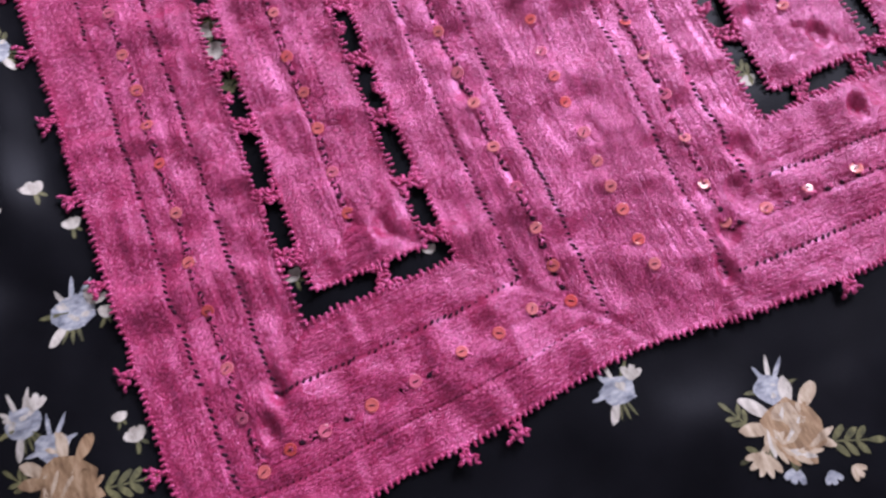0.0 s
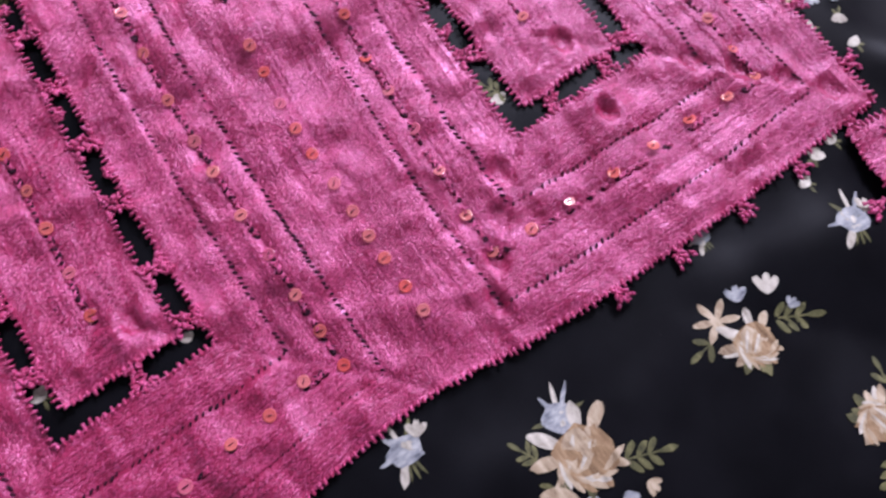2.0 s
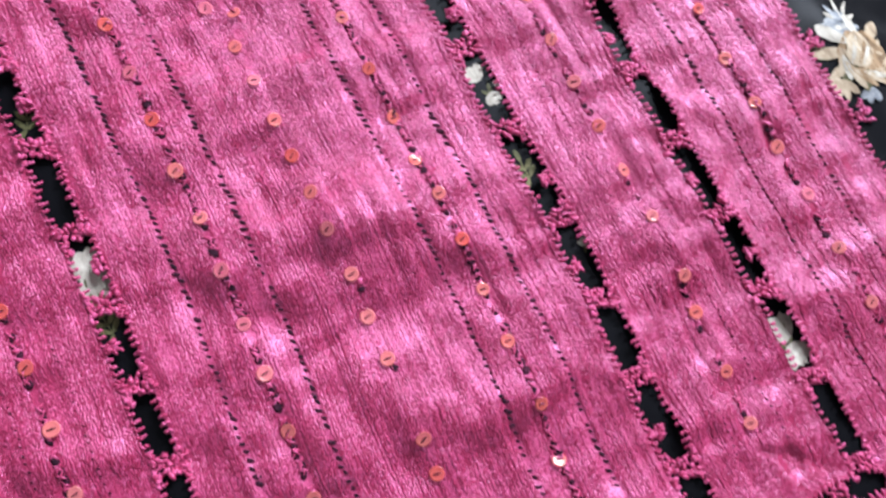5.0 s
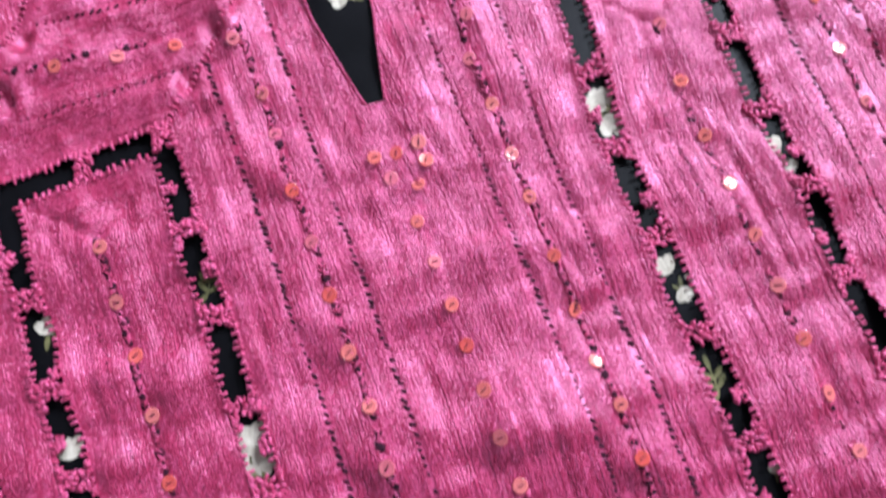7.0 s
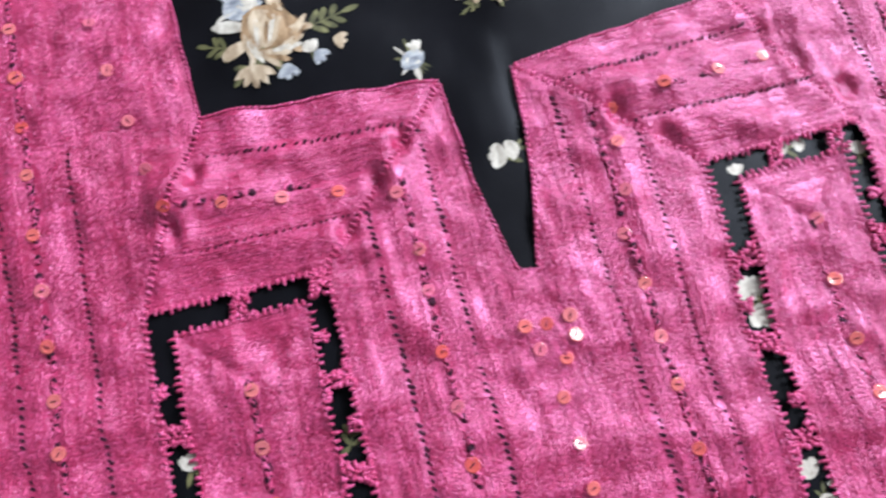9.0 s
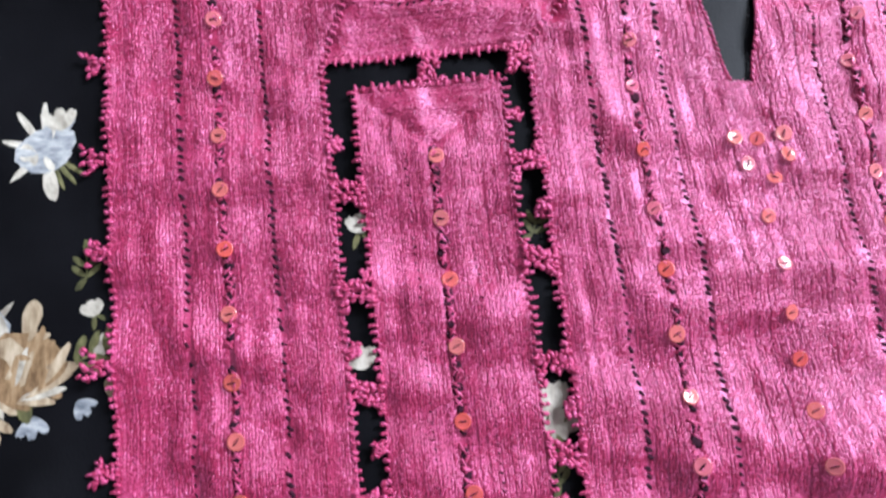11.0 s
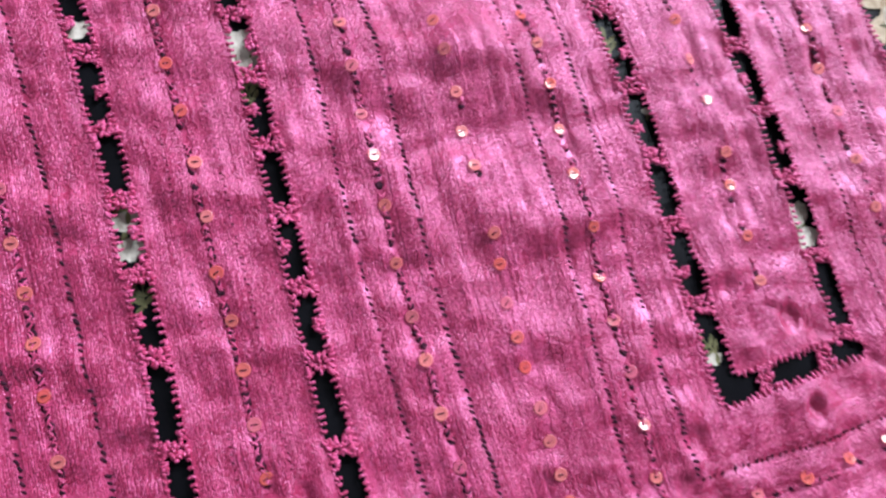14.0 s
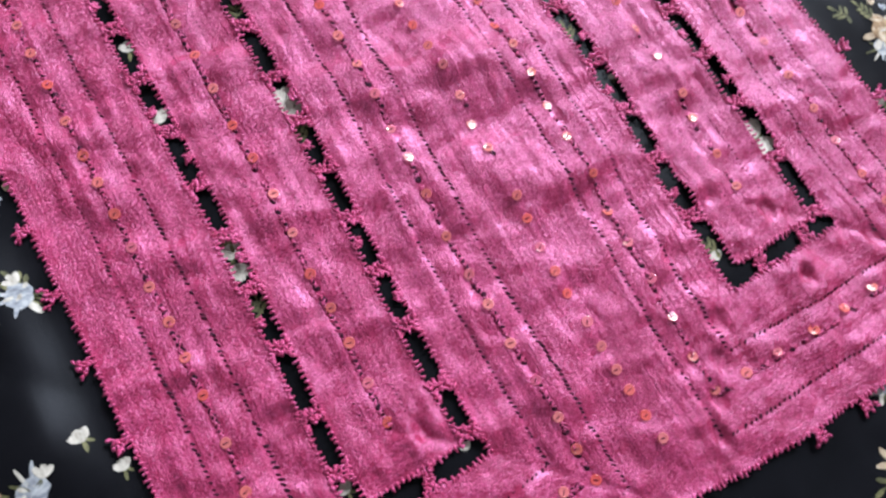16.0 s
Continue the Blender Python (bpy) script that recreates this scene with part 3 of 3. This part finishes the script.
for r in range(3):
    for k in range(6):
        a, e = k * math.pi / 3, (r - 1) * 0.95
        BEAD_V.append((math.cos(a) * math.cos(e), math.sin(a) * math.cos(e), math.sin(e)))
BEAD_V += [(0, 0, -1), (0, 0, 1)]
for k in range(6):
    j = (k + 1) % 6
    BEAD_F += [(k, j, 6 + j), (k, 6 + j, 6 + k), (6 + k, 6 + j, 12 + j), (6 + k, 12 + j, 12 + k), (18, j, k), (12 + k, 12 + j, 19)]
BEAD_V = np.array(BEAD_V)


def bead(pile, x, y, turn, long, wide, tall, lift, at=place):
    c, s = math.cos(turn), math.sin(turn)
    vx, vy = BEAD_V[:, 0] * long, BEAD_V[:, 1] * wide
    base = at(x, y, lift)
    q = np.stack([vx * c - vy * s, vx * s + vy * c, BEAD_V[:, 2] * tall], -1) / 1000.0
    pile.add(base + q, BEAD_F)


def picots(points, seed, parent, pitch=3.0, reach=1.0, at=place):
    """A row of small knotted teeth on the left-hand side of the line."""
    rng, pile = random.Random(seed), Pile()
    for x, y, a in walk_line(points, pitch):
        n = a + math.pi / 2
        if not reach:
            bead(pile, x - 0.5 * math.cos(n), y - 0.5 * math.sin(n), a + 0.35 + rng.uniform(-0.2, 0.2), 1.7, 0.65, 0.6, 0.15, at)
            continue
        d = rng.uniform(-0.5, 0.5) * reach
        lean = rng.uniform(-0.9, 0.3)
        x, y = x + math.cos(a) * rng.uniform(-0.5, 0.5), y + math.sin(a) * rng.uniform(-0.5, 0.5)
        bead(pile, x - 0.5 * math.cos(n), y - 0.5 * math.sin(n), n - 0.6 + rng.uniform(-0.3, 0.3), 1.3, 0.66, 0.65, 0.35, at)
        bead(pile, x + math.cos(n) * (0.5 + d), y + math.sin(n) * (0.5 + d), n + lean, 0.85 + 0.4 * rng.random(), 0.80, 0.75, rng.uniform(0.0, 0.4), at)
        if reach and rng.random() < 0.35:
            bead(pile, x + math.cos(n) * (1.5 + d), y + math.sin(n) * (1.5 + d), n + lean + rng.uniform(0.5, 1.2), 0.95, 0.6, 0.55, rng.uniform(-0.4, 0.2), at)
    return tagged(pile.done("picot_edge", PICOT, parent), kind="stuff")


EDGES = [
    [(-86, 650), (-86, 17)][::-1], [(128, 17), (-86, 17)], [(369, 17), (128, 17)], [(369, 650), (369, 17)],
    [(-10, 92), (-10, 442)][::-1], [(-10, 92), (64, 92)], [(64, 92), (64, 442)], [(64, 442), (-10, 442)],
    [(0, 104), (0, 431)], [(54, 104), (0, 104)], [(54, 431), (54, 104)], [(0, 431), (54, 431)],
    [(222, 448), (222, 97)], [(222, 97), (298, 97)], [(298, 97), (298, 448)], [(298, 448), (222, 448)],
    [(233, 108), (233, 437)], [(288, 108), (233, 108)], [(288, 437), (288, 108)], [(233, 437), (288, 437)],
]
for k, line in enumerate(EDGES):
    picots(line, 500 + k, panel, reach=1.1)
# fine bound edges along the neck
for k, line in enumerate([[(20, 650), (26, 521)], [(27, 521), (130, 512)], [(130, 512), (133, 464), (142, 422)], [(151, 421), (159, 460), (164, 511)], [(164, 511), (265, 521)], [(265, 521), (270, 650)]]):
    picots(line[::-1], 540 + k, panel, 2.4, 0.0)


for k, line in enumerate(SEAMS[4:8]):
    picots(line, 560 + k, panel, 2.6, 0.35)


def cluster(name, spots, x, y, turn, parent, seed, size=1.0, at=place, laps=3):
    """A knot of many short plump stitches, packed round its spots and pointing every way."""
    rng, pile = random.Random(seed), Pile()
    c, s = math.cos(turn), math.sin(turn)
    for lap in range(laps):
        for u, v in spots:
            u, v = size * u + rng.gauss(0, 0.55), size * v + rng.gauss(0, 0.55)
            way = turn + math.atan2(v, u) + rng.gauss(0, 0.7)
            bead(pile, x + u * c - v * s, y + u * s + v * c, way, rng.uniform(1.1, 1.8), rng.uniform(0.6, 0.95), rng.uniform(0.5, 0.8), rng.uniform(-0.5, 0.9), at)
    return pile.done(name, PICOT, parent)


BRIDGE = [(-5.4, 4.6), (-5.2, -4.8), (5.2, 4.7), (5.3, -4.5), (-3.4, 3.2), (3.6, -3.3), (-0.4, 3.0), (0.6, -2.9), (-5, -2.2), (-5, 2.0), (-3.2, 0), (-1.6, 2.0), (-1.2, -1.7), (0.4, 0.4), (1.8, 2.3), (2.2, -2.0), (3.6, 0.3), (5, 2.2), (5, -2.0)]
TASSEL = [(0.5, 0), (2.4, 0.9), (2.6, -0.9), (4.3, 2.2), (4.4, 0), (4.4, -2.2), (6.2, 3.4), (6.4, 1.1), (6.3, -1.2), (6.1, -3.3), (8.0, 4.4), (8.3, 0.2), (7.9, -4.3)]
for k, (x, ys) in enumerate([(-5, (122, 153, 190, 224, 256, 288, 323, 357, 392)), (59, (107, 134, 169, 201, 234, 264, 296, 326, 362, 398)),
                             (227.5, (142, 181, 214, 249, 292, 330, 370, 403)), (292, (110, 148, 186, 221, 257, 292, 329, 364, 399))]):
    for j, y in enumerate(ys):
        cluster("bridge_knot", BRIDGE, x, y, 0.25 if j % 2 else -0.15, panel, 600 + 20 * k + j, laps=4)
        if j % 3 != 1 and y > 140:
            side = 1 if (j + k) % 2 else -1
            cluster("edge_knot", TASSEL, x + side * 5.2, y + 16.5 + 2 * math.sin(5 * j), 0.0 if side < 0 else math.pi, panel, 900 + 20 * k + j, 0.42, laps=2)
for j, (x, y) in enumerate([(31, 98), (246, 103), (278, 104), (29, 437), (60, 437), (255, 443), (285, 443)]):
    cluster("bridge_knot", BRIDGE, x, y, math.pi / 2, panel, 700 + j, 0.9, laps=3)
for j, (x, y, a) in enumerate([(-86, y, 180) for y in (58, 102, 145, 188, 229, 268, 306, 340, 379, 413, 450, 488, 526, 565)]
                              + [(x, 17, 270) for x in (-50, -14, 35, 58, 216, 247, 283, 318, 352)]
                              + [(369, y, 0) for y in (40, 78, 112, 148, 184, 229, 268, 306, 345, 384, 424)]):
    cluster("tassel", TASSEL, x, y, radians(a) + 0.25 * math.sin(7 * j), panel, 720 + j, 0.92 + 0.1 * math.sin(3 * j), laps=2)


# ---- dark eyelet rows and open lattice ----
def eyelets(points, seed, parent, size=1.0, at=place):
    """A row of short dark slanting stitches sunk between the ribs."""
    rng, pile = random.Random(seed), Pile()
    for x, y, a in walk_line(points, 3.0):
        if rng.random() < 0.08:
            continue
        k = size * (0.98 + 0.30 * float(lattice_noise(x, y, 18, seed))) * rng.uniform(0.8, 1.15)
        bead(pile, x + rng.uniform(-0.5, 0.5), y + rng.uniform(-0.5, 0.5), a + 0.8 + rng.uniform(-0.35, 0.35), 1.6 * k, 0.74 * k, 0.25, 0.0 + 0.12 * k, at)
    return tagged(pile.done("dark_stitching", PLUM, parent), kind="stuff")


def lattice(points, seed, parent, fill=1.0, at=place):
    """A dark open strip crossed by slanting pink threads."""
    rng, dark, pink = random.Random(seed), Pile(), Pile()
    for k, (x, y, a) in enumerate(walk_line(points, 3.6)):
        if rng.random() > fill:
            continue
        bead(dark, x + rng.uniform(-0.6, 0.6), y, a + rng.uniform(-0.5, 0.5), rng.uniform(1.6, 2.6), rng.uniform(1.0, 2.1), 0.25, 0.14, at)
        for s in (-1, 1, rng.choice((-1, 1))):
            bead(pink, x + math.cos(a) * rng.uniform(0.6, 2.6) + rng.uniform(-0.5, 0.5), y + math.sin(a) * rng.uniform(0.6, 2.6), a + s * rng.uniform(0.4, 1.1), rng.uniform(1.6, 2.7), rng.uniform(0.32, 0.6), 0.4, rng.uniform(0.3, 0.7), at)
    if dark.n:
        tagged(dark.done("openwork", PLUM, parent), kind="stuff")
        tagged(pink.done("cross_stitch", PICOT, parent), kind="stuff")


for k, line in enumerate(ROWS_DARK):
    eyelets(line, 800 + k, panel, (1.0, 0.8, 1.0, 0.7, 0.85, 0.45, 1.0)[k] if k < 7 else (0.9 if k < 16 else 0.4))
for k, (line, fill) in enumerate(ROWS_SEQUIN):
    lattice(line, 840 + k, panel, fill)


# ---- sequins ----
def sequin_mesh():
    verts, faces = [], []
    rings = [(0.35, 0.42), (1.2, 0.42), (2.3, 0.46), (2.9, 0.60), (2.9, 0.50), (2.1, 0.36)]
    n = 20
    for r, z in rings:
        for k in range(n):
            a = 2 * math.pi * k / n
            verts.append((r * math.cos(a) / 1000, r * math.sin(a) / 1000, z / 1000))
    for q in range(len(rings) - 1):
        for k in range(n):
            j = (k + 1) % n
            faces.append((q * n + k, q * n + j, (q + 1) * n + j, (q + 1) * n + k))
    me = bpy.data.meshes.new("sequin")
    me.from_pydata(verts, [], faces)
    me.materials.append(SEQUIN)
    me.polygons.foreach_set("use_smooth", [True] * len(me.polygons))
    return me


def thread_mesh():
    pile = Pile()
    bead(pile, 0, 0, 0, 1.9, 0.27, 0.25, 0, lambda x, y, lift: np.array([0, 0, 0.00085]))
    me = bpy.data.meshes.new("holding_thread")
    me.from_pydata([tuple(v) for v in np.concatenate(pile.v)], [], pile.f)
    me.materials.append(PLUM)
    me.polygons.foreach_set("use_smooth", [True] * len(me.polygons))
    return me


SEQUIN_MESH, THREAD_MESH = sequin_mesh(), thread_mesh()
rng = random.Random(7)


def sequin(x, y, heading, parent=panel, at=place, tip=0.0):
    p = at(x, y, 0.55)
    ob = new("sequin", SEQUIN_MESH)
    ob.parent = parent
    d = lambda a, b: float(at(a, b, 0)[2]) * 1000
    tilt_x, tilt_y = (d(x, y + 3) - d(x, y - 3)) / 6, (d(x + 3, y) - d(x - 3, y)) / 6
    ob.matrix_basis = Matrix.LocRotScale(Vector(p), Euler((tilt_x * (1 - 2 * tip) - tip + rng.gauss(0, 0.09), -tilt_y + rng.gauss(0, 0.09), heading + rng.gauss(0, 0.2))), (rng.uniform(0.92, 1.05),) * 3)
    t = new("holding_thread", THREAD_MESH)
    t.parent = ob
    return ob


def upright_row(x, ys, tip=0.0):
    for y in ys:
        sequin(x + rng.uniform(-0.9, 0.9), y, rng.gauss(0.2, 0.25), tip=tip if y < 175 else 0.0)


def level_row(xs, y0, y1, tip=0.0):
    for x in xs:
        sequin(x, y0 + (y1 - y0) * (x - xs[0]) / (xs[-1] - xs[0]) + rng.uniform(-0.8, 0.8), rng.gauss(0.1, 0.25), tip=tip)


upright_row(-49, (44, 67, 88, 115, 138, 163, 188, 208, 229, 250, 272, 293, 312, 331, 354, 376, 397, 417, 439, 462, 486, 513, 536, 560, 584))
level_row((-35, -18, 5, 26, 49, 67, 85), 47.5, 54)
upright_row(28, (132, 153, 175, 196, 217, 240, 263, 287, 310, 335, 358, 380, 402))
upright_row(102, (49, 68, 88, 111, 134, 157, 176, 200, 225, 247, 267, 288, 310, 331, 354, 376, 398, 423, 440))
upright_row(140, (50, 64, 80, 93, 108, 123, 141, 154, 169, 186, 200, 231, 249, 266, 284, 301, 318, 334, 351, 369))
upright_row(186, (79, 102, 125, 148, 168, 190, 216, 238, 259, 279, 296, 316, 338, 363, 382, 404, 426), 0.34)
for x, y in [(190, 443), (193, 464), (197, 480), (99, 465)]:
    sequin(x, y, rng.gauss(0.2, 0.25))
level_row((186, 204, 222.5, 246, 269.5, 291.5, 313.5, 331), 58, 59.5, 0.36)
upright_row(331, (75, 94, 114, 138, 161, 186, 211, 235, 256, 279, 304, 328, 352, 376, 400, 424, 448, 472))
upright_row(261, (144, 166, 191, 206, 233, 255, 276, 297, 318, 340, 362, 386, 412))
level_row((220, 246, 270), 483, 488)
level_row((8, 31, 53, 76), 482, 473)
for x, y, a in walk_line([(4, 490), (-16, 590)], 24):
    sequin(x, y, a)
for x, y in [(135, 399), (144, 398), (154, 399), (153, 391), (137, 389), (146, 383)]:
    sequin(x, y, rng.uniform(0, 3))


# ---- second, smaller embroidered piece beside the panel's corner ----
sleeve = tagged(new("sleeve_piece"), "small pink embroidered sleeve piece with sequins on black floral cloth", "embroidery")


def sleeve_place(x, y, lift=0.0):
    x, y = np.asarray(x, float), np.asarray(y, float)
    z = 0.5 + 0.10 * (x - 337) + 1.3 * lattice_noise(x, y, 16, 21) + 0.6 * lattice_noise(x, y, 6, 22)
    return np.stack([x, y, z + lift], -1) / 1000.0


band("cuff_band", [(337, -64), (440, -84), (444, 2), (346, 12)], False, 950, sleeve, at=sleeve_place)
picots([(346, 12), (337, -64)][::-1], 951, sleeve, at=sleeve_place)
picots([(444, 2), (346, 12)][::-1], 952, sleeve, at=sleeve_place)
eyelets([(352, -60), (360, 6)], 953, sleeve, 0.8, sleeve_place)
cluster("tassel", TASSEL, 337, -22, math.pi, sleeve, 954, 1.0, sleeve_place)
for x, y in [(366, 0), (364, -24), (362, -46)]:
    sequin(x, y, 1.8, sleeve, sleeve_place)
